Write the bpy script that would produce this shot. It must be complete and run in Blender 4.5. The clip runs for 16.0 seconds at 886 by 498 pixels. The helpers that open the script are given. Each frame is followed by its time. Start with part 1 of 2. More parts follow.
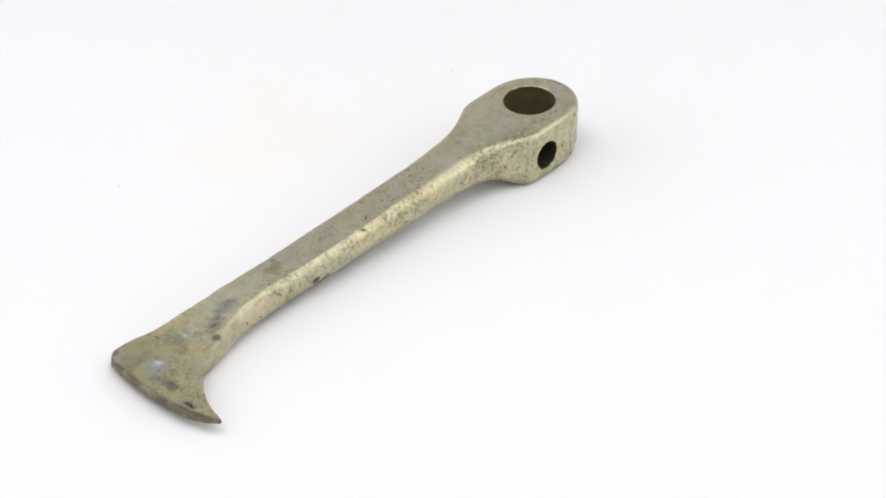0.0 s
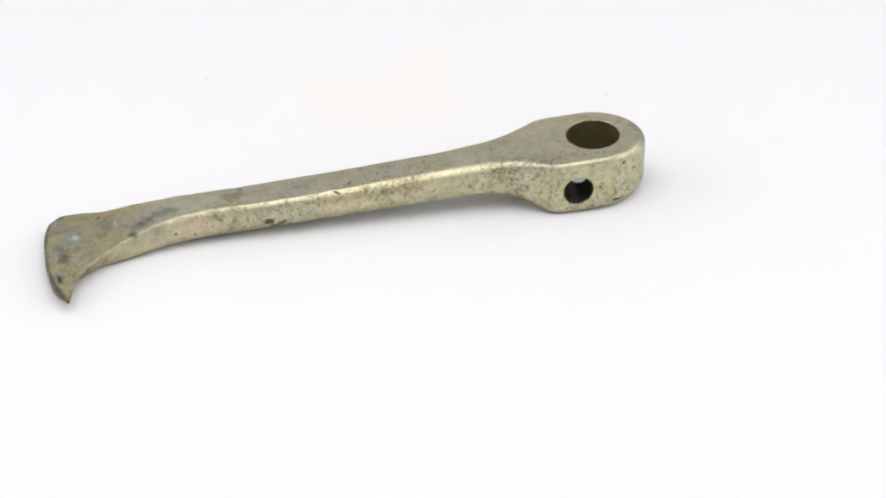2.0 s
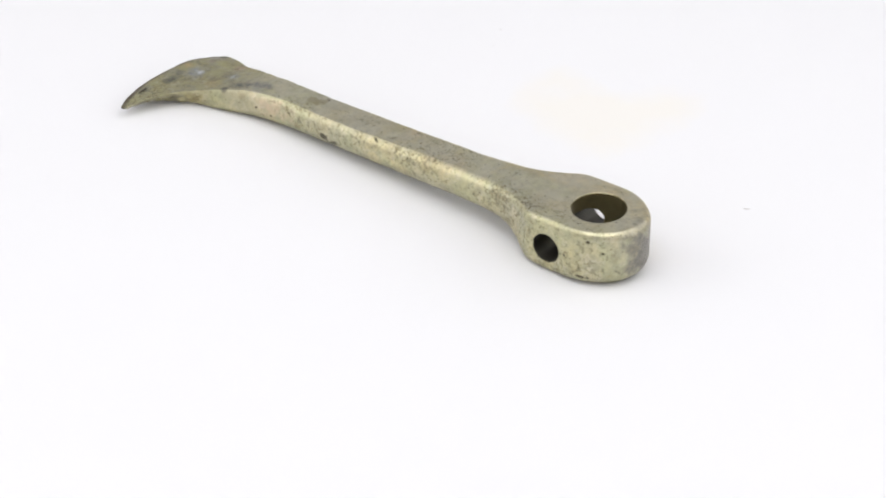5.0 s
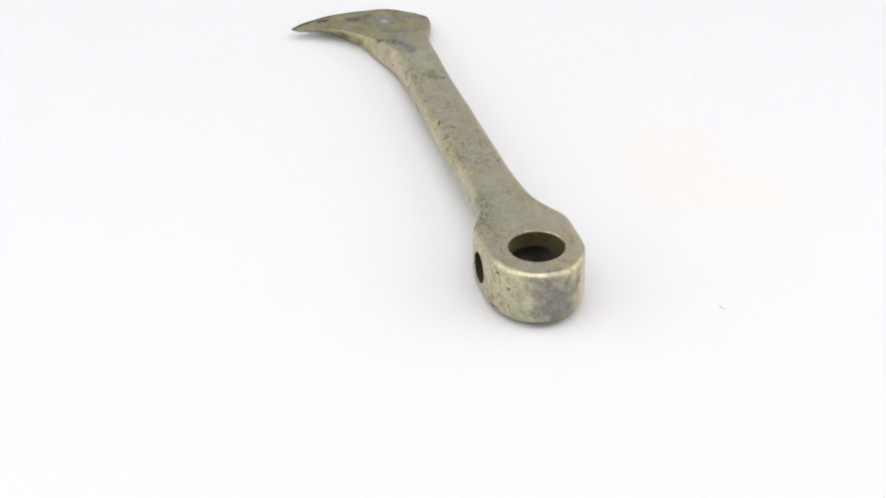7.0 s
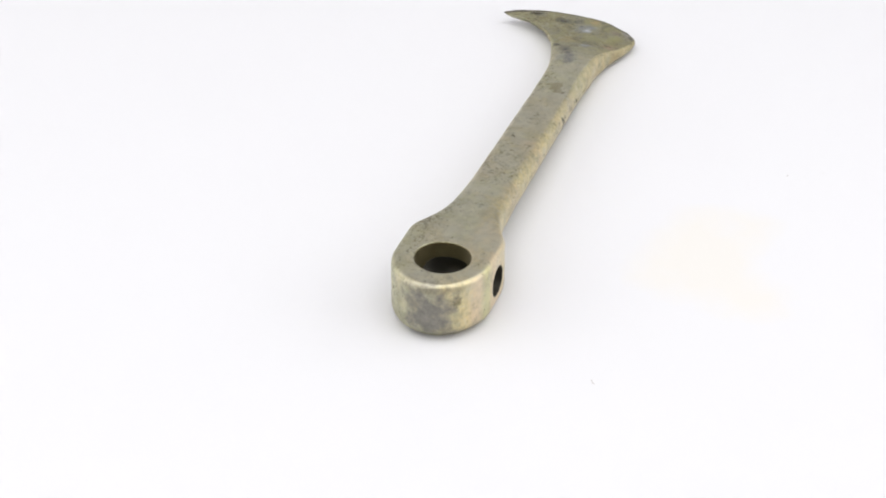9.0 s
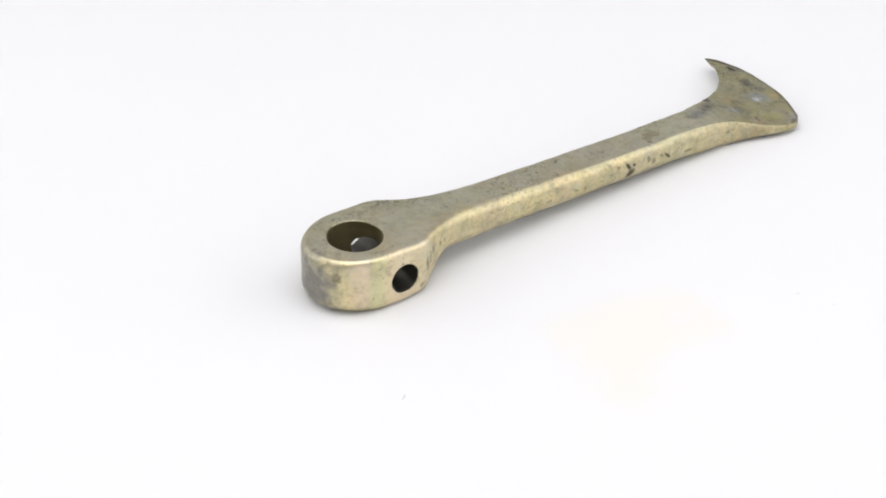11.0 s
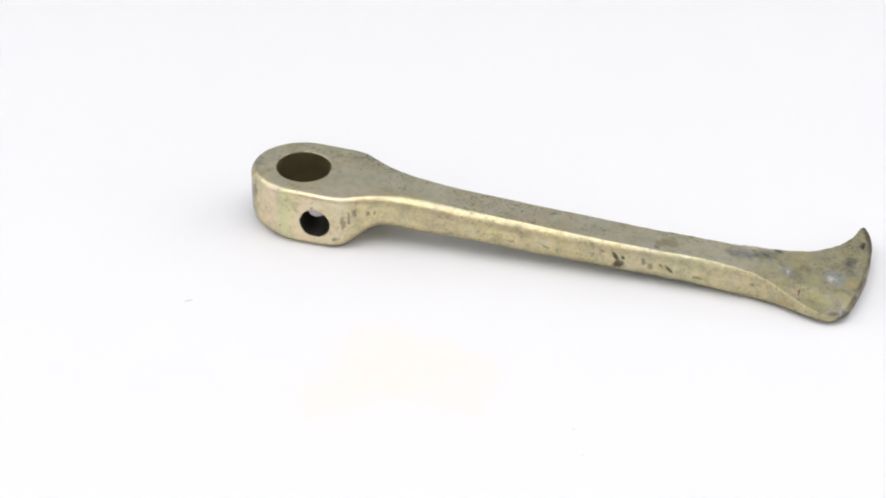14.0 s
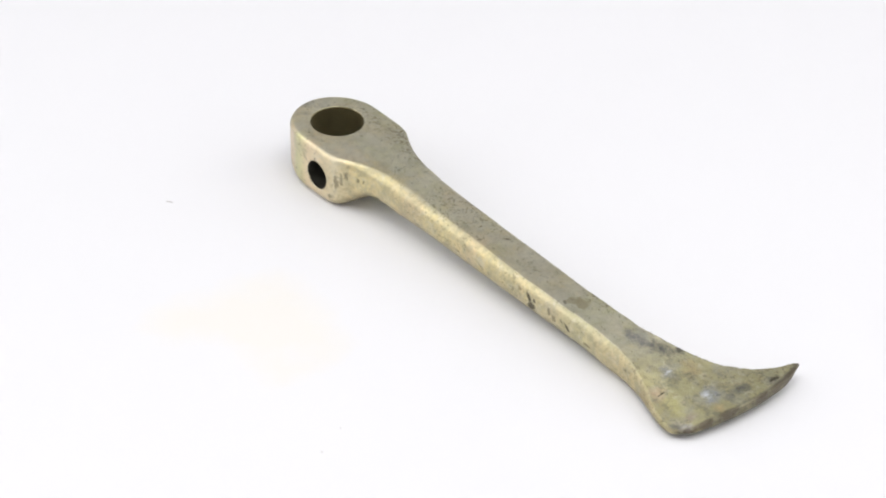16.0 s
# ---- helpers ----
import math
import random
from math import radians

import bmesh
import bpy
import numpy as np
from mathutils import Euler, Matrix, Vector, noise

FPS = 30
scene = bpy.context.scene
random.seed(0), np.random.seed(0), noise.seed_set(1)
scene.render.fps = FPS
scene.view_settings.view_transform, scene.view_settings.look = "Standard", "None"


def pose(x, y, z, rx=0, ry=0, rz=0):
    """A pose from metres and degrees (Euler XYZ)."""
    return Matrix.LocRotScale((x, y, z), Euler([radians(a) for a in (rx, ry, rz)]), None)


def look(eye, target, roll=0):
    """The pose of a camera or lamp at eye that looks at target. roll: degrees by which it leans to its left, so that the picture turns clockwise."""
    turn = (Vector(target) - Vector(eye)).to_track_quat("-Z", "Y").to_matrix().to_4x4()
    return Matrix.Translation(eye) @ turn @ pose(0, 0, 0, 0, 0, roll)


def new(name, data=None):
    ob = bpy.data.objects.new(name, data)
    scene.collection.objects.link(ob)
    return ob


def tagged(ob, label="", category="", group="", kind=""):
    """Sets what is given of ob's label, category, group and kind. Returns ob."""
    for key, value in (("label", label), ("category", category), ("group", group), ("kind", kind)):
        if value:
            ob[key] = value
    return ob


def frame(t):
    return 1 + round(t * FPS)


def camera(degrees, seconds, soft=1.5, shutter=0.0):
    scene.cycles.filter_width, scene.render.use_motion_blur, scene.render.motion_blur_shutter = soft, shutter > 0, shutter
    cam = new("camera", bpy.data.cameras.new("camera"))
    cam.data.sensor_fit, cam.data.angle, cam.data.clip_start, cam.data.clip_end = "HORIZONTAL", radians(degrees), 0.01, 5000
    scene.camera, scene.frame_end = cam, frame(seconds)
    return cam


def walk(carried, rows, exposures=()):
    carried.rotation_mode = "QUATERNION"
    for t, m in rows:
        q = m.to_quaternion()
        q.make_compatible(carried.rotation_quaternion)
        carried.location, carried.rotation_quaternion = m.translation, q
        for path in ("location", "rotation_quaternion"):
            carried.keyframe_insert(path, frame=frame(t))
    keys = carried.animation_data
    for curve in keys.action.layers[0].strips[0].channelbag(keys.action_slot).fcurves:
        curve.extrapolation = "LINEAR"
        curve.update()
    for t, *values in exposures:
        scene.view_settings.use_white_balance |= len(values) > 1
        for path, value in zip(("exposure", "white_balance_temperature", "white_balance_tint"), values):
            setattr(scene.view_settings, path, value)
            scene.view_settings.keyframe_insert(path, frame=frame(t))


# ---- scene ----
EYE = Vector((0.0, -0.6383, 0.4300))
AIM = EYE + Vector((-0.00533, 0.82331, -0.56759))
cam = camera(19.15, 16.0, soft=2.0)
walk(cam, [(0.0, look(EYE, AIM, 0.12)), (16.0, look(EYE, AIM, 0.12))])
scene.view_settings.exposure = 0.0

SPIN = -17.3445                     # degrees a second, the turntable
LEVER_AT = (0.02154, 0.03900, 0.0)  # bore axis on the turntable at the start
LEVER_TURN = -133.2

# ---- light: a white tent with a large softbox overhead and one on either side ----
world = bpy.data.worlds.new("world")
scene.world = world
world.use_nodes = True
world.node_tree.nodes["Background"].inputs[0].default_value = (0.9, 0.93, 1.0, 1)
world.node_tree.nodes["Background"].inputs[1].default_value = 0.3


def area_light(name, eye, target, w, h, watts, colour):
    data = bpy.data.lights.new(name, "AREA")
    data.shape, data.size, data.size_y, data.energy, data.color = "RECTANGLE", w, h, watts, colour
    ob = new(name, data)
    ob.matrix_world = look(eye, target)
    return ob


area_light("softbox_light", (0.0, -0.22, 1.08), (0, -0.17, 0), 1.25, 0.85, 7.75, (1.0, 0.99, 0.985))
for side in (-1, 1):
    area_light("side_softbox_light", (side * 0.74, 0.0, 0.50), (0, 0.03, 0.3), 1.1, 0.7, 2.62, (1.0, 0.99, 0.985))


# ---- materials ----
class Nodes:
    """Short names for building a node material."""

    def __init__(self, name):
        self.mat = bpy.data.materials.new(name)
        self.mat.use_nodes = True
        self.t = self.mat.node_tree
        self.bsdf = self.t.nodes["Principled BSDF"]
        tc = self.t.nodes.new("ShaderNodeTexCoord")
        self.pos, self.normal = tc.outputs["Object"], tc.outputs["Normal"]

    def put(self, socket, value):
        if hasattr(value, "is_linked"):
            self.t.links.new(value, socket)
        else:
            socket.default_value = value

    def noise(self, scale, detail=4, rough=0.55, vec=None, dist=0.0):
        n = self.t.nodes.new("ShaderNodeTexNoise")
        self.put(n.inputs["Vector"], vec or self.pos)
        n.inputs["Scale"].default_value, n.inputs["Detail"].default_value = scale, detail
        n.inputs["Roughness"].default_value, n.inputs["Distortion"].default_value = rough, dist
        return n.outputs["Fac"]

    def ramp(self, fac, stops):
        n = self.t.nodes.new("ShaderNodeValToRGB")
        self.put(n.inputs[0], fac)
        e = n.color_ramp.elements
        while len(e) < len(stops):
            e.new(0.5)
        for s, (p, c) in zip(e, stops):
            s.position = p
            s.color = (c, c, c, 1) if isinstance(c, (int, float)) else (*c, 1)
        return n.outputs[0]

    def math(self, op, a, b=0.0, c=0.0, clamp=False):
        n = self.t.nodes.new("ShaderNodeMath")
        n.operation, n.use_clamp = op, clamp
        for s, x in zip(n.inputs, (a, b, c)):
            self.put(s, x)
        return n.outputs[0]

    def mix(self, fac, a, b, mode="MIX"):
        n = self.t.nodes.new("ShaderNodeMix")
        n.data_type, n.blend_type = "RGBA", mode
        self.put(n.inputs[0], fac)
        for s, x in ((n.inputs[6], a), (n.inputs[7], b)):
            self.put(s, (*x, 1) if isinstance(x, tuple) else x)
        return n.outputs[2]

    def vec(self, op, a, b):
        n = self.t.nodes.new("ShaderNodeVectorMath")
        n.operation = op
        self.put(n.inputs[0], a)
        self.put(n.inputs[1], b)
        return n.outputs["Value" if op in ("LENGTH", "DISTANCE", "DOT_PRODUCT") else 0]

    def blob(self, at, size, wobble, soft=0.35, gain=2.2):
        """1 inside an uneven patch about at, with half sizes, 0 outside."""
        d = self.vec("SUBTRACT", self.pos, at)
        d = self.vec("DIVIDE", d, size)
        d = self.vec("LENGTH", d, (0, 0, 0))
        d = self.math("ADD", d, self.math("MULTIPLY", self.math("SUBTRACT", wobble, 0.5), gain))
        return self.math("SUBTRACT", 1.0, self.math("DIVIDE", self.math("SUBTRACT", d, 1 - soft), soft, clamp=True), clamp=True)

    def stroke(self, a, b, width, depth, wobble, across, gain=1.6):
        """1 along an uneven scratch from a to b, seen on the face whose normal is across."""
        a, b, across = Vector(a), Vector(b), Vector(across)
        u = (b - a).normalized()
        v = across.cross(u).normalized()
        d = self.vec("SUBTRACT", self.pos, tuple((a + b) / 2))
        c = self.t.nodes.new("ShaderNodeCombineXYZ")
        for k, (e, size) in enumerate(((u, (b - a).length / 2), (v, width), (across, depth))):
            self.put(c.inputs[k], self.vec("DOT_PRODUCT", d, tuple(e / size)))
        d = self.vec("LENGTH", c.outputs[0], (0, 0, 0))
        d = self.math("ADD", d, self.math("MULTIPLY", self.math("SUBTRACT", wobble, 0.5), gain))
        return self.math("SUBTRACT", 1.0, self.math("DIVIDE", self.math("SUBTRACT", d, 0.6), 0.4, clamp=True), clamp=True)

    def bump(self, height, strength, dist, normal=None):
        n = self.t.nodes.new("ShaderNodeBump")
        n.inputs["Strength"].default_value, n.inputs["Distance"].default_value = strength, dist
        self.put(n.inputs["Height"], height)
        if normal:
            self.put(n.inputs["Normal"], normal)
        return n.outputs[0]

    def end(self, **sockets):
        for k, x in sockets.items():
            self.put(self.bsdf.inputs[k.replace("_", " ")], (*x, 1) if isinstance(x, tuple) else x)
        return self.mat


def white_board():
    """Matt white board of the turntable, with a faint yellowed patch."""
    n = Nodes("white_board")
    cloud = n.noise(9, 3)
    tone = n.mix(cloud, (0.777, 0.787, 0.805), (0.792, 0.802, 0.820))
    patch = n.blob((-0.060, 0.047, 0.0), (0.024, 0.034, 0.05), n.noise(30, 3), 0.6)
    tone = n.mix(patch, tone, (0.80, 0.79, 0.755))
    return n.end(Base_Color=tone, Roughness=0.6, Normal=n.bump(n.noise(900, 3), 0.05, 0.0003))


def fabric(name, dark, light):
    n = Nodes(name)
    tone = n.mix(n.noise(4, 4), dark, light)
    return n.end(Base_Color=tone, Roughness=0.9, Normal=n.bump(n.noise(500, 2), 0.1, 0.0005))


def zinc_steel():
    """Forged steel with a worn yellow zinc plating: stained film, pits, scratches, bare grey wear and some painted
    shade.
    """
    n = Nodes("zinc_plated_steel")
    wide, mid, fine = n.noise(45, 3), n.noise(170, 4, 0.6), n.noise(780, 3, 0.65)
    film = n.noise(75, 2, 0.5, n.vec("MULTIPLY", n.pos, (1.0, 0.8, 0.35)), 0.6)
    tone = n.ramp(wide, [(0.30, (0.51, 0.485, 0.355)), (0.46, (0.57, 0.53, 0.352)), (0.60, (0.615, 0.555, 0.325)), (0.72, (0.64, 0.55, 0.36))])
    tone = n.mix(n.ramp(film, [(0.44, 0.0), (0.58, 0.6)]), tone, (0.515, 0.535, 0.325))
    x = n.vec("DOT_PRODUCT", n.pos, (1, 0, 0))
    y = n.vec("DOT_PRODUCT", n.pos, (0, 1, 0))
    rosy = n.ramp(n.math("MULTIPLY_ADD", y, 1 / 0.02, 0.5), [(0.20, 1.0), (0.36, 0.08)])
    rose = n.math("MULTIPLY", rosy, n.ramp(n.noise(90, 2, 0.5, n.vec("MULTIPLY", n.vec("ADD", n.pos, (0.7, 0.4, 0.1)), (1.0, 0.8, 0.4))), [(0.47, 0.0), (0.62, 0.30)]))
    warm = n.ramp(n.math("MULTIPLY_ADD", y, 1 / 0.02, 0.5), [(0.25, 0.8), (0.40, 0.0)])
    tone = n.mix(n.math("MULTIPLY", warm, n.ramp(wide, [(0.3, 0.7), (0.6, 1.0)])), tone, (0.72, 0.61, 0.32))
    tone = n.mix(rose, tone, (0.700, 0.530, 0.400))
    tone = n.mix(n.ramp(n.noise(420, 4, 0.65), [(0.40, 0.45), (0.56, 0.0)]), tone, (0.350, 0.345, 0.249))
    tone = n.mix(n.ramp(n.noise(300, 3, 0.6, n.vec("ADD", n.pos, (0.4, 0.3, 0.8))), [(0.54, 0.0), (0.68, 0.5)]), tone, (0.636, 0.583, 0.382))
    tone = n.mix(n.ramp(mid, [(0.35, 0.35), (0.65, 0.0)]), tone, (0.27, 0.255, 0.185))
    # the film's bands of colour on the eye's flat side
    flank = n.math("MULTIPLY", n.ramp(n.math("MULTIPLY_ADD", y, 1 / 0.02, 1.0), [(0.36, 1.0), (0.47, 0.0)]), n.ramp(n.math("MULTIPLY_ADD", x, 1 / 0.05, 0.4), [(0.92, 1.0), (1.0, 0.0)]))
    along = n.math("MULTIPLY_ADD", n.math("ADD", x, n.math("MULTIPLY", n.math("SUBTRACT", wide, 0.5), 0.006)), 1 / 0.05, 0.4)
    bands = n.ramp(along, [(0.12, (0.70, 0.60, 0.50)), (0.20, (0.80, 0.60, 0.50)), (0.29, (0.80, 0.64, 0.50)), (0.35, (0.66, 0.67, 0.36)), (0.40, (0.70, 0.68, 0.40)), (0.47, (0.80, 0.66, 0.47)), (0.62, (0.78, 0.66, 0.46)), (0.75, (0.68, 0.62, 0.43))])
    tone = n.mix(n.math("MULTIPLY", flank, n.ramp(mid, [(0.32, 0.25), (0.55, 0.68)])), tone, bands)
    # upward faces mixed greyer by their normal: their duller reflection put into the colour
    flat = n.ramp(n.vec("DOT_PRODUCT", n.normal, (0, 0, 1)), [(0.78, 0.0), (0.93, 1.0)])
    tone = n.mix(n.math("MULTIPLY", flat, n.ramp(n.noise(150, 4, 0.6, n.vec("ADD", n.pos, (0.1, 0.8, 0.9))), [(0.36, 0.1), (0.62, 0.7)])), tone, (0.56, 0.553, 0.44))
    # brown and pale mottling of the forged skin
    mottle = n.noise(210, 6, 0.75, n.vec("ADD", n.pos, (0.9, 0.2, 0.5)), 0.5)
    tone = n.mix(n.math("MULTIPLY", n.math("MULTIPLY_ADD", flat, -0.5, 1.0), n.ramp(mottle, [(0.52, 0.0), (0.64, 0.5)])), tone, (0.33, 0.285, 0.175))
    tone = n.mix(n.ramp(mottle, [(0.36, 0.4), (0.47, 0.0)]), tone, (0.66, 0.63, 0.49))
    # the blade: yellowed film, bare grey smears, brown stains, painted shade of the hook
    yellow = n.math("MULTIPLY", n.ramp(n.math("MULTIPLY", x, 1 / 0.16), [(0.80, 0.0), (0.89, 0.8)]), n.math("MULTIPLY_ADD", flat, 0.55, 0.32))
    tone = n.mix(yellow, tone, n.mix(n.noise(210, 3, 0.6), (0.27, 0.268, 0.155), (0.38, 0.345, 0.145)))
    bare = n.math("MULTIPLY", n.math("MULTIPLY", flat, n.ramp(n.math("MULTIPLY", x, 1 / 0.16), [(0.74, 0.0), (0.88, 1.0)])),
                  n.ramp(n.noise(150, 4, 0.6, n.vec("ADD", n.pos, (0.2, 0.9, 0.4))), [(0.50, 0.0), (0.62, 0.35)]))
    tone = n.mix(bare, tone, (0.36, 0.37, 0.35))
    smear, speck = n.noise(330, 4, 0.65), n.noise(650, 4, 0.7)
    for at, size, colour, much in PATCHES:
        tone = n.mix(n.math("MULTIPLY", n.blob(at, size, smear, 0.8, 2.4), n.math("MULTIPLY", n.ramp(speck, [(0.36, 0.6), (0.54, 1.0)]), much)), tone, colour)
    blade = n.math("MULTIPLY", n.math("MULTIPLY_ADD", flat, 0.5, 0.5), n.ramp(n.math("MULTIPLY", x, 1 / 0.16), [(0.78, 0.0), (0.88, 1.0)]))
    tone = n.mix(n.math("MULTIPLY", blade, n.ramp(n.noise(230, 5, 0.7, n.vec("ADD", n.pos, (0.3, 0.1, 0.7))), [(0.51, 0.0), (0.63, 0.5)])), tone, (0.15, 0.15, 0.125))
    tone = n.mix(n.math("MULTIPLY", blade, n.ramp(n.noise(340, 5, 0.7, n.vec("ADD", n.pos, (0.8, 0.5, 0.2))), [(0.55, 0.0), (0.66, 0.55)])), tone, (0.52, 0.49, 0.36))
    tone = n.mix(n.math("MULTIPLY", n.ramp(n.math("MULTIPLY", x, 1 / 0.16), [(0.84, 0.0), (0.90, 1.0)]), n.ramp(speck, [(0.28, 0.6), (0.36, 0.0)])), tone, (0.16, 0.15, 0.11))
    # grey rubbed nose
    nose = n.blob((-0.0155, -0.0010, 0.0090), (0.008, 0.0102, 0.0130), n.noise(260, 5, 0.65), 0.7)
    tone = n.mix(n.math("MULTIPLY", nose, 0.95), tone, n.mix(n.noise(500, 4, 0.7), (0.10, 0.095, 0.085), (0.34, 0.325, 0.29)))
    # oval stain on the shank's top
    stain = n.blob((0.1075, 0.0015, 0.0105), (0.0034, 0.0026, 0.003), n.noise(300, 2), 0.4)
    tone = n.mix(n.math("MULTIPLY", stain, 0.55), tone, (0.27, 0.225, 0.12))
    # pits and speckle, thick in patches
    spread = n.ramp(n.noise(55, 3, 0.6, n.vec("ADD", n.pos, (0.5, 0.2, 0.6))), [(0.42, 0.0), (0.62, 1.0)])
    neck = n.blob((0.027, 0.009, 0.008), (0.022, 0.007, 0.010), n.noise(150, 3), 0.8)
    hooked = n.ramp(n.math("MULTIPLY", y, 1 / 0.02), [(0.2, 0.0), (0.5, 1.0)])
    hooked = n.math("MULTIPLY", hooked, n.ramp(n.math("MULTIPLY", x, 1 / 0.16), [(0.66, 1.0), (0.78, 0.0)]))
    spread = n.math("ADD", n.math("MULTIPLY_ADD", spread, 0.075, 0.012), n.math("ADD", n.math("MULTIPLY", neck, 0.045), n.math("MULTIPLY", hooked, 0.045)))
    spread = n.math("MULTIPLY_ADD", flat, 0.008, spread)
    spread = n.math("SUBTRACT", spread, n.math("MULTIPLY", warm, n.ramp(n.math("MULTIPLY", x, 1 / 0.05), [(0.45, 0.07), (0.9, 0.0)])))
    level = n.math("SUBTRACT", fine, spread)
    pits = n.ramp(level, [(0.30, 1.0), (0.36, 0.0)])
    big = n.ramp(n.noise(420, 2, 0.5), [(0.235, 1.0), (0.27, 0.0)])
    dash = n.noise(620, 4, 0.7, n.vec("ADD", n.pos, (0.1, 0.6, 0.3)), 1.2)
    dash = n.ramp(n.math("SUBTRACT", dash, spread), [(0.26, 1.0), (0.33, 0.0)])
    tone = n.mix(n.math("MULTIPLY", dash, 0.78), tone, (0.20, 0.165, 0.085))
    marks = n.math("MAXIMUM", n.math("MULTIPLY", pits, 0.42), n.math("MULTIPLY", big, 0.75))
    ragged = n.noise(1000, 4, 0.7)
    for at, size in MARKS:
        marks = n.math("MAXIMUM", marks, n.blob(at, size, ragged, 0.45, 2.6))
    for at, size in SCRATCHES:
        marks = n.math("MAXIMUM", marks, n.math("MULTIPLY", n.blob(at, size, ragged, 0.6, 2.8), 0.6))
    for a, b, width, across, much in STROKES:
        marks = n.math("MAXIMUM", marks, n.math("MULTIPLY", n.stroke(a, b, width, 0.004, ragged, across), much))
    # scale on the cutting edge, with the undercut's shade put into the same dark tone
    rim = n.math("ADD", n.math("MULTIPLY", n.math("POWER", n.math("SUBTRACT", y, 0.0125), 2.0), 9.0), x)
    rim = n.math("ADD", rim, n.math("MULTIPLY", n.noise(240, 3), 0.0014))
    rim = n.ramp(n.math("MULTIPLY", n.math("SUBTRACT", rim, 0.160), 1 / 0.01), [(0.29, 0.0), (0.38, 1.0)])
    tone = n.mix(n.math("MULTIPLY", rim, n.ramp(n.noise(260, 4, 0.6), [(0.36, 0.45), (0.52, 0.85)])), tone, (0.11, 0.092, 0.072))
    tone = n.mix(n.math("MULTIPLY", marks, 0.9), tone, (0.07, 0.062, 0.042))
    rough = n.math("ADD", n.math("ADD", 0.265, n.math("MULTIPLY", mid, 0.18)), n.math("MULTIPLY", n.ramp(n.math("MULTIPLY", x, 1 / 0.16), [(0.66, 0.0), (0.80, 1.0)]), 0.13))
    rough = n.math("ADD", rough, n.math("MULTIPLY", n.math("MAXIMUM", bare, marks), 0.15))
    beaten = n.math("MULTIPLY", blade, n.math("MULTIPLY", n.noise(280, 4, 0.6, n.vec("ADD", n.pos, (0.6, 0.6, 0.1))), 1.6))
    height = n.math("SUBTRACT", n.math("MULTIPLY_ADD", n.noise(330, 4), 0.5, beaten), n.math("MULTIPLY", marks, 0.8))
    relief = n.bump(height, 0.55, 0.00022, n.bump(n.noise(90, 3), 0.25, 0.0006, n.bump(n.noise(1200, 4, 0.7), 0.6, 0.00018)))
    return n.end(Base_Color=tone, Metallic=0.92, Roughness=rough, Normal=relief)


# gouges, pits, scratches, dark tip and heel corner: place and half size, in metres on the lever
MARKS = [((0.0951, -0.0050, 0.0057), (0.0019, 0.0050, 0.0022)), ((0.0964, -0.0046, 0.0080), (0.0007, 0.0030, 0.0008)),
         ((-0.0062, 0.0125, 0.0152), (0.0007, 0.0020, 0.0008)), ((0.0880, 0.0062, 0.0106), (0.0006, 0.0006, 0.0012)), ((-0.0100, 0.0105, 0.0120), (0.0006, 0.0030, 0.0005)),
         ((0.1313, 0.0090, 0.0055), (0.0006, 0.003, 0.0006)), ((0.1254, 0.0090, 0.0057), (0.0005, 0.003, 0.0004)), ((0.1198, 0.0090, 0.0045), (0.0005, 0.003, 0.0005)),
         ((0.1465, -0.0035, 0.0060), (0.0003, 0.0018, 0.0030)), ((0.1590, -0.0072, 0.0010), (0.0030, 0.0028, 0.0016)), ((0.1600, 0.0248, 0.0045), (0.0007, 0.0020, 0.002)),
         ((-0.0045, 0.0138, 0.0030), (0.0022, 0.0030, 0.0006)), ((0.0010, 0.0138, 0.0085), (0.0005, 0.0030, 0.0006)), ((0.1584, 0.0356, 0.0035), (0.0011, 0.0010, 0.0030))]

SIDE, TOPSIDE = (0, 1, 0), (0, 0, 1)
# long gouges: from, to, half width, normal of the face, depth of tone
STROKES = [((0.0931, -0.0045, 0.0098), (0.0955, -0.0050, 0.0066), 0.0008, SIDE, 1.0), ((0.1020, -0.0045, 0.0092), (0.1026, -0.0050, 0.0062), 0.0007, SIDE, 0.55),
           ((0.1080, -0.0045, 0.0080), (0.1110, -0.0050, 0.0049), 0.0006, SIDE, 0.9), ((0.1068, -0.0045, 0.0078), (0.1076, -0.0050, 0.0068), 0.0004, SIDE, 0.6),
           ((0.0730, -0.0050, 0.0082), (0.0755, -0.0050, 0.0074), 0.0005, SIDE, 0.55), ((0.1006, 0.0082, 0.0054), (0.0962, 0.0082, 0.0058), 0.0013, SIDE, 1.0),
           ((0.0984, 0.0082, 0.0040), (0.0958, 0.0082, 0.0030), 0.0011, SIDE, 0.9), ((0.0966, 0.0082, 0.0030), (0.0926, 0.0082, 0.0057), 0.0010, SIDE, 0.9),
           ((0.1015, 0.0082, 0.0040), (0.0990, 0.0082, 0.0034), 0.0005, SIDE, 0.5), ((0.0796, 0.0066, 0.0120), (0.0770, 0.0078, 0.0115), 0.0004, TOPSIDE, 0.9),
           ((0.0750, 0.0050, 0.0128), (0.0728, 0.0032, 0.0128), 0.0004, TOPSIDE, 0.8), ((0.0700, -0.0015, 0.0132), (0.0690, -0.0030, 0.0132), 0.0005, TOPSIDE, 0.5),
           ((0.0900, 0.0020, 0.0118), (0.0885, 0.0008, 0.0118), 0.0005, TOPSIDE, 0.45), ((0.1040, -0.0010, 0.0110), (0.1062, -0.0020, 0.0110), 0.0005, TOPSIDE, 0.6)]

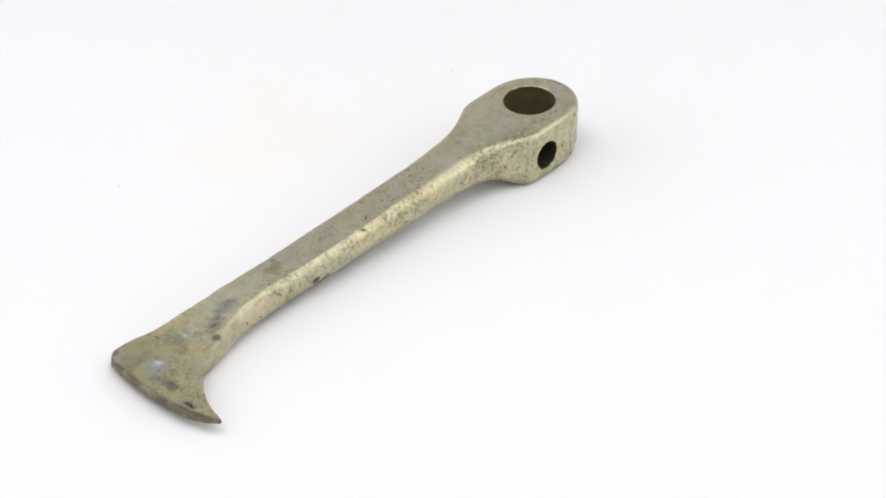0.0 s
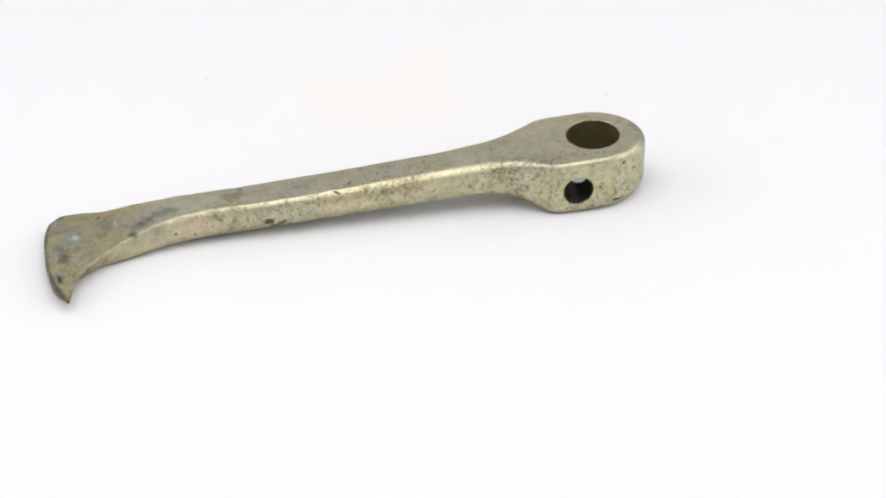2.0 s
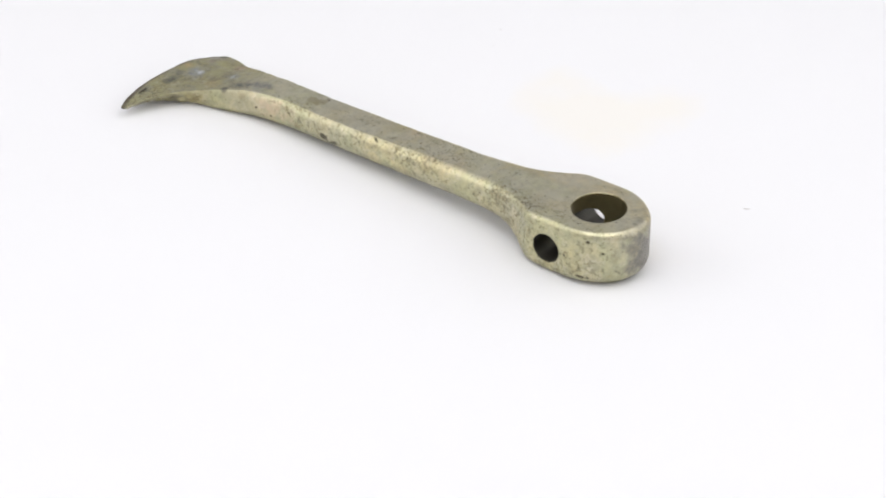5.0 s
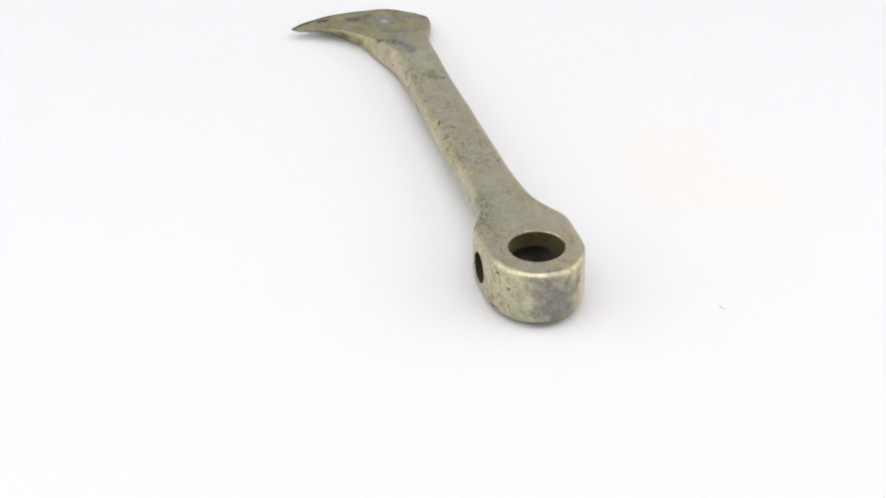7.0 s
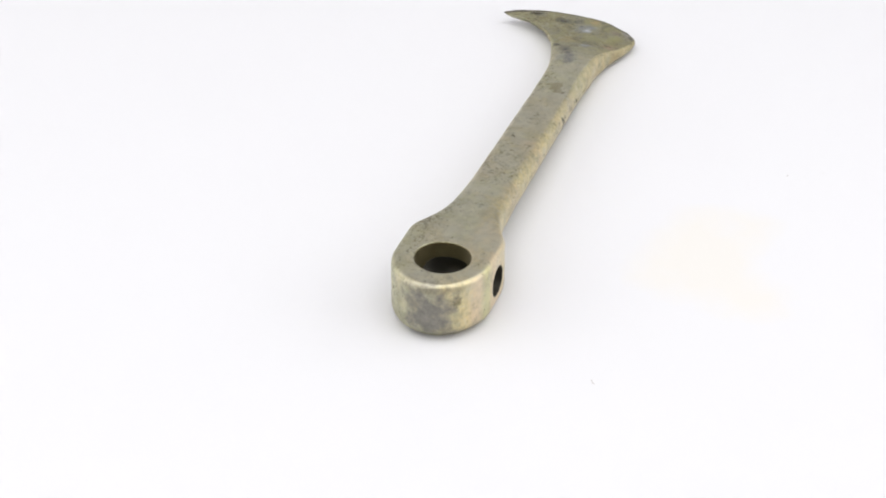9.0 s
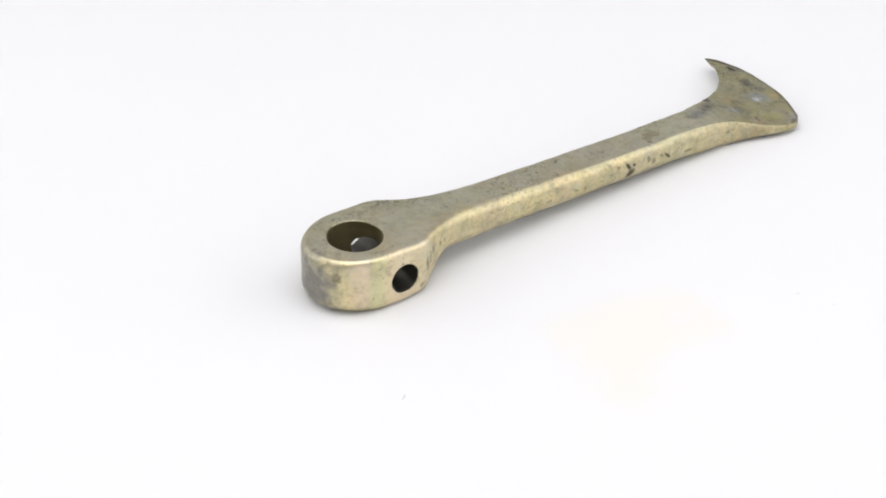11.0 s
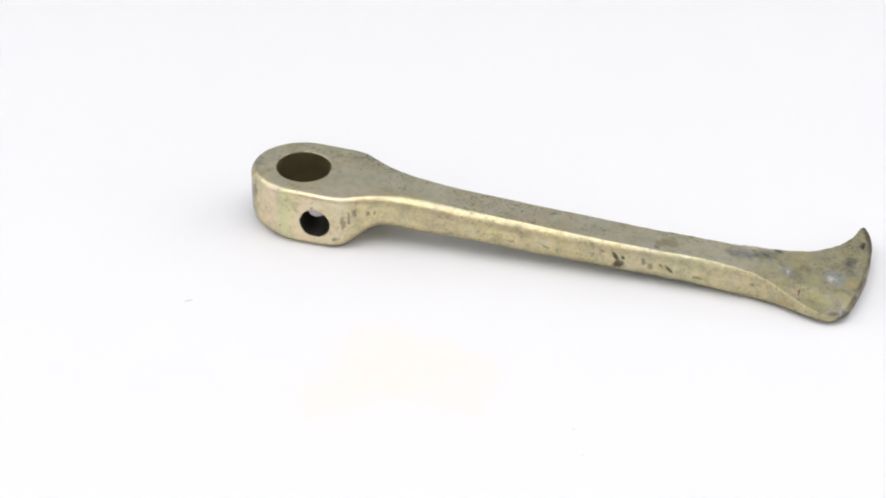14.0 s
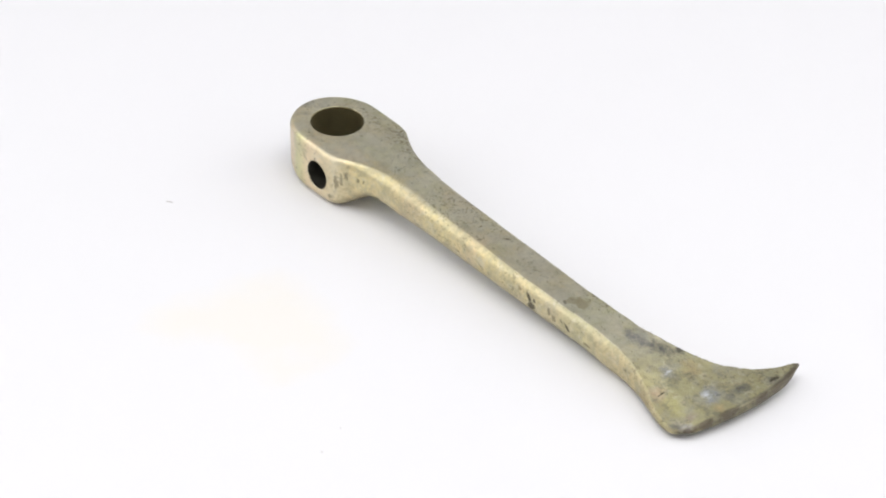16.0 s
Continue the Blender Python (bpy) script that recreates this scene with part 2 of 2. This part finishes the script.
# bare smears, stains and painted shade on the blade: place, half size, colour, strength
PATCHES = [((0.1290, 0.0042, 0.0100), (0.0070, 0.0036, 0.003), (0.24, 0.245, 0.23), 0.95), ((0.1350, 0.0070, 0.0090), (0.0040, 0.0032, 0.003), (0.13, 0.135, 0.13), 0.95),
           # the first here paints the shading where the ridge breaks off
           ((0.1380, 0.0110, 0.0085), (0.0022, 0.0020, 0.002), (0.09, 0.09, 0.08), 0.9), ((0.1448, 0.0088, 0.0070), (0.0040, 0.0036, 0.004), (0.52, 0.41, 0.22), 0.5),
           ((0.1455, -0.0044, 0.0060), (0.0030, 0.0030, 0.004), (0.50, 0.38, 0.25), 0.7), ((0.1525, -0.0040, 0.0050), (0.0045, 0.0036, 0.004), (0.45, 0.43, 0.18), 0.6),
           ((0.1420, 0.0026, 0.0075), (0.0026, 0.0032, 0.003), (0.28, 0.30, 0.31), 0.85), ((0.1420, 0.0028, 0.0075), (0.0008, 0.0020, 0.003), (0.70, 0.73, 0.75), 0.8),
           ((0.1546, 0.0062, 0.0055), (0.0038, 0.0042, 0.003), (0.33, 0.355, 0.365), 0.85), ((0.1543, 0.0053, 0.0055), (0.0016, 0.0018, 0.003), (0.70, 0.73, 0.75), 0.85),
           ((0.1578, 0.0148, 0.0050), (0.0030, 0.0034, 0.003), (0.12, 0.125, 0.12), 0.9), ((0.1590, 0.0092, 0.0050), (0.0018, 0.0020, 0.003), (0.14, 0.145, 0.14), 0.85),
           ((0.1600, 0.0246, 0.0045), (0.0017, 0.0032, 0.003), (0.08, 0.08, 0.07), 0.9), ((0.1603, 0.0046, 0.0045), (0.0022, 0.0024, 0.003), (0.56, 0.42, 0.22), 0.65),
           ((0.1576, -0.0030, 0.0045), (0.0018, 0.0034, 0.003), (0.32, 0.27, 0.22), 0.65), ((0.1594, -0.0066, 0.0035), (0.0022, 0.0024, 0.003), (0.58, 0.57, 0.55), 0.75),
           # mottled wall inside the hook, the overhang's shade put into its colour
           ((0.1465, 0.0155, 0.0035), (0.0045, 0.0026, 0.0025), (0.27, 0.21, 0.10), 0.65), ((0.1520, 0.0190, 0.0030), (0.0026, 0.0030, 0.0025), (0.13, 0.125, 0.10), 0.7),
           # grey mottling at the heel corner, then a browner strip low on the heel's flank
           ((0.1572, -0.0082, 0.0030), (0.0024, 0.0022, 0.003), (0.17, 0.17, 0.155), 0.7), ((0.1440, -0.0066, 0.0030), (0.0080, 0.0022, 0.0028), (0.34, 0.27, 0.16), 0.5),
           ((0.1190, 0.0085, 0.0070), (0.0110, 0.0020, 0.0040), (0.72, 0.55, 0.40), 0.5)]

SCRATCHES = [((0.0160, -0.0132, 0.0095), (0.0009, 0.003, 0.0036)), ((0.0175, -0.0125, 0.0105), (0.0006, 0.003, 0.0030)), ((0.0189, -0.0118, 0.0120), (0.0009, 0.003, 0.0018)),
             ((0.0225, -0.0100, 0.0118), (0.0006, 0.003, 0.0012)), ((0.0243, -0.0095, 0.0118), (0.0005, 0.003, 0.0008)), ((-0.0122, -0.0090, 0.0125), (0.0016, 0.003, 0.0022)),
             ((0.0135, -0.0138, 0.0035), (0.0010, 0.003, 0.0008)), ((0.1040, -0.0050, 0.0062), (0.0012, 0.003, 0.0016)), ((0.1180, -0.0044, 0.0050), (0.0020, 0.003, 0.0007))]


def shaded_steel(name, dark, light, metal):
    """Unplated steel of a drilled hole; the hole's shade is in its dark colour."""
    n = Nodes(name)
    tone = n.mix(n.noise(260, 4), dark, light)
    return n.end(Base_Color=tone, Metallic=metal, Roughness=0.45, Normal=n.bump(n.noise(700, 3), 0.2, 0.0002))


def dark_fibre():
    n = Nodes("grey_dust")
    return n.end(Base_Color=n.mix(n.noise(2000), (0.42, 0.41, 0.40), (0.55, 0.53, 0.50)), Roughness=0.9)


FABRIC = fabric("white_fabric", (0.75, 0.738, 0.748), (0.80, 0.788, 0.798))
# grey for the unseen back wall, added to dim what the lever's top reflects
DIM_BACK = fabric("dim_back_fabric", (0.52, 0.52, 0.54), (0.58, 0.58, 0.60))
BORE_SKIN = shaded_steel("shaded_brown_steel", (0.13, 0.11, 0.052), (0.22, 0.188, 0.092), 0.7)
HOLE_SKIN = shaded_steel("shaded_dark_steel", (0.035, 0.034, 0.030), (0.085, 0.08, 0.06), 0.6)
BOARD, STEEL, DUST = white_board(), zinc_steel(), dark_fibre()


# ---- mesh helpers ----
def finish(ob, material, smooth=False):
    ob.data.materials.append(material)
    if smooth:
        for f in ob.data.polygons:
            f.use_smooth = True
    return ob


def part(name, bm, material, parent=None, label="", smooth=False):
    me = bpy.data.meshes.new(name)
    bm.to_mesh(me)
    bm.free()
    ob = finish(new(name, me), material, smooth)
    ob.parent = parent
    return tagged(ob, label)


def box(size, at, bevel=0.0):
    bm = bmesh.new()
    bmesh.ops.create_cube(bm, size=1.0, matrix=Matrix.Translation(at) @ Matrix.Diagonal((*size, 1)))
    if bevel:
        bmesh.ops.bevel(bm, geom=bm.edges[:], offset=bevel, segments=2, affect="EDGES")
    return bm


def disc(radius, low, high, bevel, sides=128):
    bm = bmesh.new()
    bmesh.ops.create_cone(bm, cap_ends=True, segments=sides, radius1=radius, radius2=radius, depth=high - low,
                          matrix=Matrix.Translation((0, 0, (low + high) / 2)))
    rim = [e for e in bm.edges if abs(e.verts[0].co.z - e.verts[1].co.z) < 1e-6]
    bmesh.ops.bevel(bm, geom=rim, offset=bevel, segments=2, affect="EDGES")
    return bm


# ---- the tent round the table ----
def tent():
    w, front, back, top, thick = 0.85, -1.15, 0.85, 1.12, 0.01
    low = -0.03
    mid, deep, tall = (front + back) / 2, back - front, top - low
    tagged(part("floor", box((2 * w, deep, 0.02), (0, mid, low - 0.01)), FABRIC), "white fabric floor of a photo tent", "floor", kind="structure")
    for name, size, at in (
            ("wall_north", (2 * w, thick, tall), (0, back + thick / 2, low + tall / 2)),
            ("wall_south", (2 * w, thick, tall), (0, front - thick / 2, low + tall / 2)),
            ("wall_east", (thick, deep + 2 * thick, tall), (w + thick / 2, mid, low + tall / 2)),
            ("wall_west", (thick, deep + 2 * thick, tall), (-w - thick / 2, mid, low + tall / 2))):
        # the back is greyed only to darken reflections in the lever
        is_back = name == "wall_north"
        tagged(part(name, box(size, at), DIM_BACK if is_back else FABRIC), "unseen grey back wall, added to darken reflections in the lever" if is_back else "white fabric wall of a photo tent", "wall", kind="structure")
    tagged(part("ceiling", box((2 * w + 2 * thick, deep + 2 * thick, thick), (0, mid, top + thick / 2)), FABRIC),
           "white fabric ceiling of a photo tent", "ceiling", kind="structure")


def turntable():
    table = tagged(new("turntable"), "white round turntable with a matt board top", "turntable")
    part("plate", disc(0.27, -0.016, 0.0, 0.0015), BOARD, table)
    part("base", disc(0.16, -0.030, -0.016, 0.001, 64), FABRIC, table)
    return table


# ---- the forged lever, in millimetres: x from the bore to the claw, y to the hook's side, z up ----
def glide(x, stations):
    """A smooth curve through (x, value) stations."""
    xs, ys = np.array(stations, float).T
    d = np.gradient(ys, xs)
    s = np.diff(ys) / np.diff(xs)
    for k in range(len(s)):
        if s[k] == 0:
            d[k] = d[k + 1] = 0
    k = np.clip(np.searchsorted(xs, x) - 1, 0, len(xs) - 2)
    h = xs[k + 1] - xs[k]
    u = np.clip((x - xs[k]) / h, 0, 1)
    return ((1 + 2 * u) * (1 - u) ** 2 * ys[k] + u * (1 - u) ** 2 * h * d[k] + u * u * (3 - 2 * u) * ys[k + 1] + u * u * (u - 1) * h * d[k + 1])


BORE_R, CROSS_R, CROSS_X, CROSS_Z = 7.85, 4.4, 7.6, 8.0
MIDDLE = lambda x: 0.3 + 0.0165 * x                       # the shank's middle line
HALF = [(1, 14.0), (8, 14.0), (14, 13.75), (15.8, 13.35), (17.4, 12.5), (24, 9.65), (31, 8.15), (40, 7.6), (60, 7.35), (85, 7.15), (112, 6.7), (118, 6.75), (124, 7.1)]
TOP = [(-16, 18.2), (0, 17.8), (15, 17.1), (32, 16.1), (50, 14.5), (66, 13.4), (84, 12.2), (101, 11.25), (119, 10.6), (132, 9.2), (139, 7.8), (145, 6.45), (152, 5.5), (163, 5.1)]
LOW = [(-16, 0.0), (14, 0.0), (18, 0.9), (22, 2.9), (27, 4.1), (36, 4.2), (46, 3.6), (63, 2.5), (80, 1.8), (98, 1.1), (116, 0.6), (132, 0.1), (146, 0.3), (156, 1.0), (163, 1.8)]
EDGE = [(-16, 2.9), (-9, 2.2), (-1, 1.7), (12, 1.7), (30, 3.3), (60, 4.2), (112, 4.4), (122, 5.0), (134, 5.2), (144, 3.8), (152, 1.8), (157, 1.1), (163, 0.9)]
HEEL = [(112, 4.4), (122, 4.6), (136, 3.8), (146, 2.8), (153, 1.6), (158, 1.2), (163, 1.0)]
UNDER = [(-16, 5.4), (-8, 4.5), (0, 3.0), (14, 2.5), (24, 3.8), (34, 4.8), (112, 5.0), (131, 3.8), (145, 1.6), (155, 0.9), (163, 0.9)]
CROWN = [(-16, 0.0), (40, 0.0), (55, 0.25), (80, 0.45), (100, 0.6), (112, 0.8), (121, 1.1), (131, 1.6), (142, 1.8), (152, 0.9), (163, 0.3)]   # the bar's round back above the flattened blade


WAVES = [(0.42, 0.31, 0.50, 1.0), (0.23, -0.57, 0.30, 4.0), (-0.66, 0.48, 0.20, 2.1), (0.15, 0.83, -0.60, 0.3), (0.91, 0.12, 0.70, 5.2), (0.57, -0.95, 0.40, 3.3)]


def outline():
    """The lever seen from above, as a closed line."""
    xs = np.linspace(1, 124, 124)
    up = np.stack([xs, MIDDLE(xs) + glide(xs, HALF)], 1)
    down = np.stack([xs, MIDDLE(xs) - glide(xs, HALF)], 1)[::-1]
    # inside of the hook, out to its point
    ys = np.linspace(9.45, 35.9, 44)[1:]
    hook = np.stack([glide(ys, [(9.45, 124), (10.3, 129), (11.6, 134), (13.4, 139.6), (15.8, 144.8), (19.2, 149.6), (24, 153.6), (29, 156.2), (33, 157.3), (35.9, 158.2)]), ys], 1)
    # the cutting edge, an arc from the point to the heel
    yy = np.linspace(35.9, -6.0, 60)[1:]
    edge = np.stack([glide(yy[::-1], [(-6.0, 161.0), (-1.5, 161.9), (6, 162.9), (14, 163.3), (21, 163.0), (28, 162.0), (32, 160.8), (35.9, 159.0)])[::-1], yy], 1)
    heel_x = np.linspace(159.8, 124, 40)[1:-1]
    heel = np.stack([heel_x, -glide(heel_x, [(124, 4.72), (133, 4.65), (142, 6.3), (149.5, 8.9), (154, 9.9), (157.4, 9.7), (159.8, 7.5)])], 1)
    a = np.radians(np.linspace(270, 90, 60))[1:-1]
    nose = np.stack([1 + 16.6 * np.cos(a), 0.3 + 14.0 * np.sin(a)], 1)
    nose[:, 0] = np.where(a > 0, 1 - 16.6 * np.abs(np.cos(a)), 0)
    return np.concatenate([up, hook, edge, heel, down, nose])


def plan_distance(gx, gy):
    line = outline()
    a, b = line, np.roll(line, -1, 0)
    px, py = [v.ravel() for v in np.meshgrid(gx, gy, indexing="ij")]
    best = np.full(px.shape, 1e9)
    inside = np.zeros(px.shape, bool)
    for (ax, ay), (bx, by) in zip(a, b):
        ex, ey = bx - ax, by - ay
        u = np.clip(((px - ax) * ex + (py - ay) * ey) / (ex * ex + ey * ey + 1e-12), 0, 1)
        best = np.minimum(best, (px - ax - u * ex) ** 2 + (py - ay - u * ey) ** 2)
        if ay != by:
            inside ^= ((ay > py) != (by > py)) & (px < ex * (py - ay) / ey + ax)
    d = np.sqrt(best)
    return np.where(inside, -d, d).reshape(len(gx), len(gy))


def round_max(a, b, r):
    return np.minimum(np.maximum(a, b), -r) + np.hypot(np.maximum(a + r, 0), np.maximum(b + r, 0))


class Lever:
    CELL = 0.42

    def __init__(self):
        self.gx, self.gy = np.arange(-18.963, 166, self.CELL), np.arange(-17.971, 39, self.CELL)
        self.gz = np.arange(-1.5, 20.5, self.CELL)
        self.plan = plan_distance(self.gx, self.gy)

    def flat(self, x, y):
        """The plan distance between grid points."""
        u, v = (x - self.gx[0]) / self.CELL, (y - self.gy[0]) / self.CELL
        i, j = np.clip(u.astype(int), 0, len(self.gx) - 2), np.clip(v.astype(int), 0, len(self.gy) - 2)
        u, v, p = u - i, v - j, self.plan
        return (p[i, j] * (1 - u) + p[i + 1, j] * u) * (1 - v) + (p[i, j + 1] * (1 - u) + p[i + 1, j + 1] * u) * v

    def field(self, x, y, z):
        side = self.flat(x, y)
        high, low, r = glide(x, TOP), glide(x, LOW), glide(x, EDGE)
        r = np.where(y < 2, np.where(x > 112, glide(x, HEEL), r), r)
        claw = np.clip((x - 134) / 14, 0, 1)
        high = high - claw * 0.055 * np.clip(6 - y, 0, 16) - 0.007 * np.clip(x - 150, 0, 12) * np.clip(2 - y, 0, 10)  # the blade drops towards its heel
        heel = np.clip((x - 136) / 9, 0, 1) * np.clip(-y / 5, 0, 1)
        high = high - 0.6 * heel
        low = low + 0.7 * heel * np.clip((160 - x) / 10, 0.15, 1)
        low = low + claw * 0.03 * np.clip(y - 14, 0, 21)
        high = high - claw * 0.06 * np.clip(y - 20, 0, 16)
        low = low + 2.2 * np.exp(-((x - 24) / 7.5) ** 2) * np.clip((-y - 1) / 5, 0, 1)       # hollow under the neck
        low = np.maximum(low, 0.0)
        lean = claw * np.clip((162 - x) / 4, 0, 1) * np.clip((y - 11) / 4, 0, 1)
        side = side + (0.5 + 0.4 * np.clip((y - 17) / 5, 0, 1)) * lean * np.clip(high - z, 0, 5)                  # the hook's inside leans under
        side = side + 0.35 * lean * np.clip((high - z) / 2.5, 0, 1) * np.sin(1.1 * x + 0.7 * y) * np.sin(0.9 * y - 0.5 * x + 1.3 * z)
        wave = sum(0.013 * np.sin(x * a + y * b + z * c + d) for a, b, c, d in WAVES)
        ridge = np.clip((x - 121) / 4, 0, 1) * np.clip((143 - x) / 4, 0, 1) * np.clip((y - 3) / 3, 0, 1) * np.clip((side + 4.0) / 2, 0, 1)
        high = high + 0.12 * ridge * (np.sin(0.75 * x + 0.8 * y + 1.3 * np.sin(0.41 * x)) * np.sin(1.3 * y - 0.35 * x + 0.6) + 0.4 * np.sin(2.3 * x + 1.1 * y + 2.0 * np.sin(0.53 * x)) - 0.7)   # ragged, rubbed ridge
        lip = np.clip((x - 100) / 14, 0, 1) * np.clip((150 - x) / 8, 0, 1) * np.clip((side + 2.8) / 1.2, 0, 1)
        high = high + 0.055 * lip * (np.sin(0.83 * x + 1.9 * y + 1.7 * np.sin(0.29 * x)) + np.sin(1.71 * x - 1.3 * y + 2.3 * np.sin(0.47 * x + 0.3 * y)))   # beaten edge of the flat
        body = np.maximum(round_max(side, z - high - glide(x, CROWN) * np.where(y < 2, 1 - 0.3 * np.clip((x - 115) / 12, 0, 1), 1), r), z - high)
        body = round_max(body, low - z, glide(x, UNDER)) + wave * np.clip((x - 8) / 25, 0.3, 1)
        bore = BORE_R - np.hypot(x, y)
        body = round_max(body, bore, 0.35)
        cross = CROSS_R - 0.14 * np.clip(12.5 - np.abs(y), 0, 10) * np.clip((CROSS_Z - z) / 4 + 0.4, 0, 1) - np.hypot(x - CROSS_X, z - CROSS_Z)   # the drill tapers inwards
        return round_max(body, cross, 0.3)

    def slope(self, p):
        h = 0.12
        g = [self.field(*(p + h * e).T) - self.field(*(p - h * e).T) for e in np.eye(3)]
        return np.stack(g, 1) / (2 * h)

    def build(self):
        """Surface nets: a vertex in each cell that the surface crosses, a face across each edge."""
        X, Y, Z = np.meshgrid(self.gx, self.gy, self.gz, indexing="ij")
        f = self.field(X.ravel(), Y.ravel(), Z.ravel()).reshape(X.shape)
        s = f < 0
        n = np.array(f.shape) - 1
        corners = [(i, j, k) for i in (0, 1) for j in (0, 1) for k in (0, 1)]
        cut = lambda a, c: a[c[0]:c[0] + n[0], c[1]:c[1] + n[1], c[2]:c[2] + n[2]]
        count = sum(cut(s, c).astype(int) for c in corners)
        cell = (count > 0) & (count < 8)
        ids = np.full(cell.shape, -1)
        ids[cell] = np.arange(cell.sum())
        where = np.argwhere(cell)
        total, weight = np.zeros((len(where), 3)), np.zeros(len(where))
        for c in corners:
            for d in corners:
                if sum(d) - sum(c) == 1 and all(q >= p for p, q in zip(c, d)):
                    fa, fb = cut(f, c)[cell], cut(f, d)[cell]
                    hit = (fa < 0) != (fb < 0)
                    u = np.where(hit, fa / np.where(hit, fa - fb, 1), 0)
                    total += np.where(hit[:, None], np.array(c) + u[:, None] * (np.array(d) - np.array(c)), 0)
                    weight += hit
        p = (where + total / weight[:, None]) * self.CELL + np.array([self.gx[0], self.gy[0], self.gz[0]])
        for _ in range(3):
            g = self.slope(p)
            step = self.field(*p.T)[:, None] * g / np.maximum((g * g).sum(1), 0.2)[:, None]
            p -= np.clip(step, -0.2, 0.2)
        faces = []
        for axis in range(3):
            o1, o2 = [np.eye(3, dtype=int)[(axis + k) % 3] for k in (1, 2)]
            a = s
            b = np.roll(s, -1, axis)
            e = np.argwhere(a != b)
            e = e[(e >= 1).all(1) & (e < n).all(1)]
            q = np.stack([ids[tuple((e - t).T)] for t in (o1 + o2, o2, 0 * o1, o1)], 1)
            flip = ~s[tuple(e.T)]
            q[flip] = q[flip][:, ::-1]
            faces.append(q[(q >= 0).all(1)])
        g = self.slope(p)
        return p, np.concatenate(faces), g / np.maximum(np.linalg.norm(g, axis=1), 1e-9)[:, None]


def lever():
    p, faces, normals = Lever().build()
    thing = tagged(new("lever"), "forged steel lever with worn yellow zinc plating", "lever")
    c = p[faces].mean(1)
    bore = np.hypot(c[:, 0], c[:, 1]) < BORE_R + 0.15
    bolt = (np.hypot(c[:, 0] - CROSS_X, c[:, 2] - CROSS_Z) < CROSS_R + 0.12) & ~bore
    solid = ~bore & ~bolt
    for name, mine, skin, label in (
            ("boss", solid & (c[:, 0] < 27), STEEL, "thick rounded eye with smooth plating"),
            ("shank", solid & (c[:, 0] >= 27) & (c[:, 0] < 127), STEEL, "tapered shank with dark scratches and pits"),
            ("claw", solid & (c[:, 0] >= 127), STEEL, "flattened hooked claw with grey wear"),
            ("bore", bore, BORE_SKIN, "wall of the round bore, darkened as in shade"),
            ("bolt_hole", bolt, HOLE_SKIN, "wall of the cross-drilled bolt hole, darkened as in shade")):
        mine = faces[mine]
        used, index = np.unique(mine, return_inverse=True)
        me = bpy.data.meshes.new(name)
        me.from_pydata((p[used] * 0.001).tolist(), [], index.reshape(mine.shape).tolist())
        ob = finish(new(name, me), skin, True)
        me.normals_split_custom_set_from_vertices(normals[used].tolist())
        ob.parent = thing
        tagged(ob, label)
    return thing


# ---- the place ----
tent()
TABLE = turntable()
LEVER = lever()


def fibre(x, y, length, turn, thick=0.00012):
    """A bent dust fibre lying on the turntable; built about the table's axis."""
    bm = bmesh.new()
    last = None
    for k in range(6):
        u = k / 5 - 0.5
        ring = [bm.verts.new((u * length, 0.18 * length * u * u + thick * math.cos(a), thick + thick * math.sin(a))) for a in (0.5, 2.6, 4.7)]
        if last:
            for i in range(3):
                bm.faces.new((last[i], last[(i + 1) % 3], ring[(i + 1) % 3], ring[i]))
        else:
            bm.faces.new(ring[::-1])
        last = ring
    bm.faces.new(last)
    ob = part("dust_fibre", bm, DUST)
    tagged(ob, "tiny grey dust fibre lying on the white turntable", "dust", "dust on the turntable")
    return ob, pose(x, y, 0, 0, 0, turn)


FIBRES = [fibre(-0.0021, 0.0856, 0.0020, 82), fibre(-0.1114, 0.0203, 0.0005, 70), fibre(-0.1010, 0.0172, 0.0005, 10)]


def motions():
    times = [0.5 * k for k in range(33)]
    for ob, start in [(TABLE, pose(0, 0, 0)), (LEVER, pose(*LEVER_AT, 0, 0, LEVER_TURN)), *FIBRES]:
        walk(ob, [(t, pose(0, 0, 0, 0, 0, SPIN * t) @ start) for t in times])


motions()
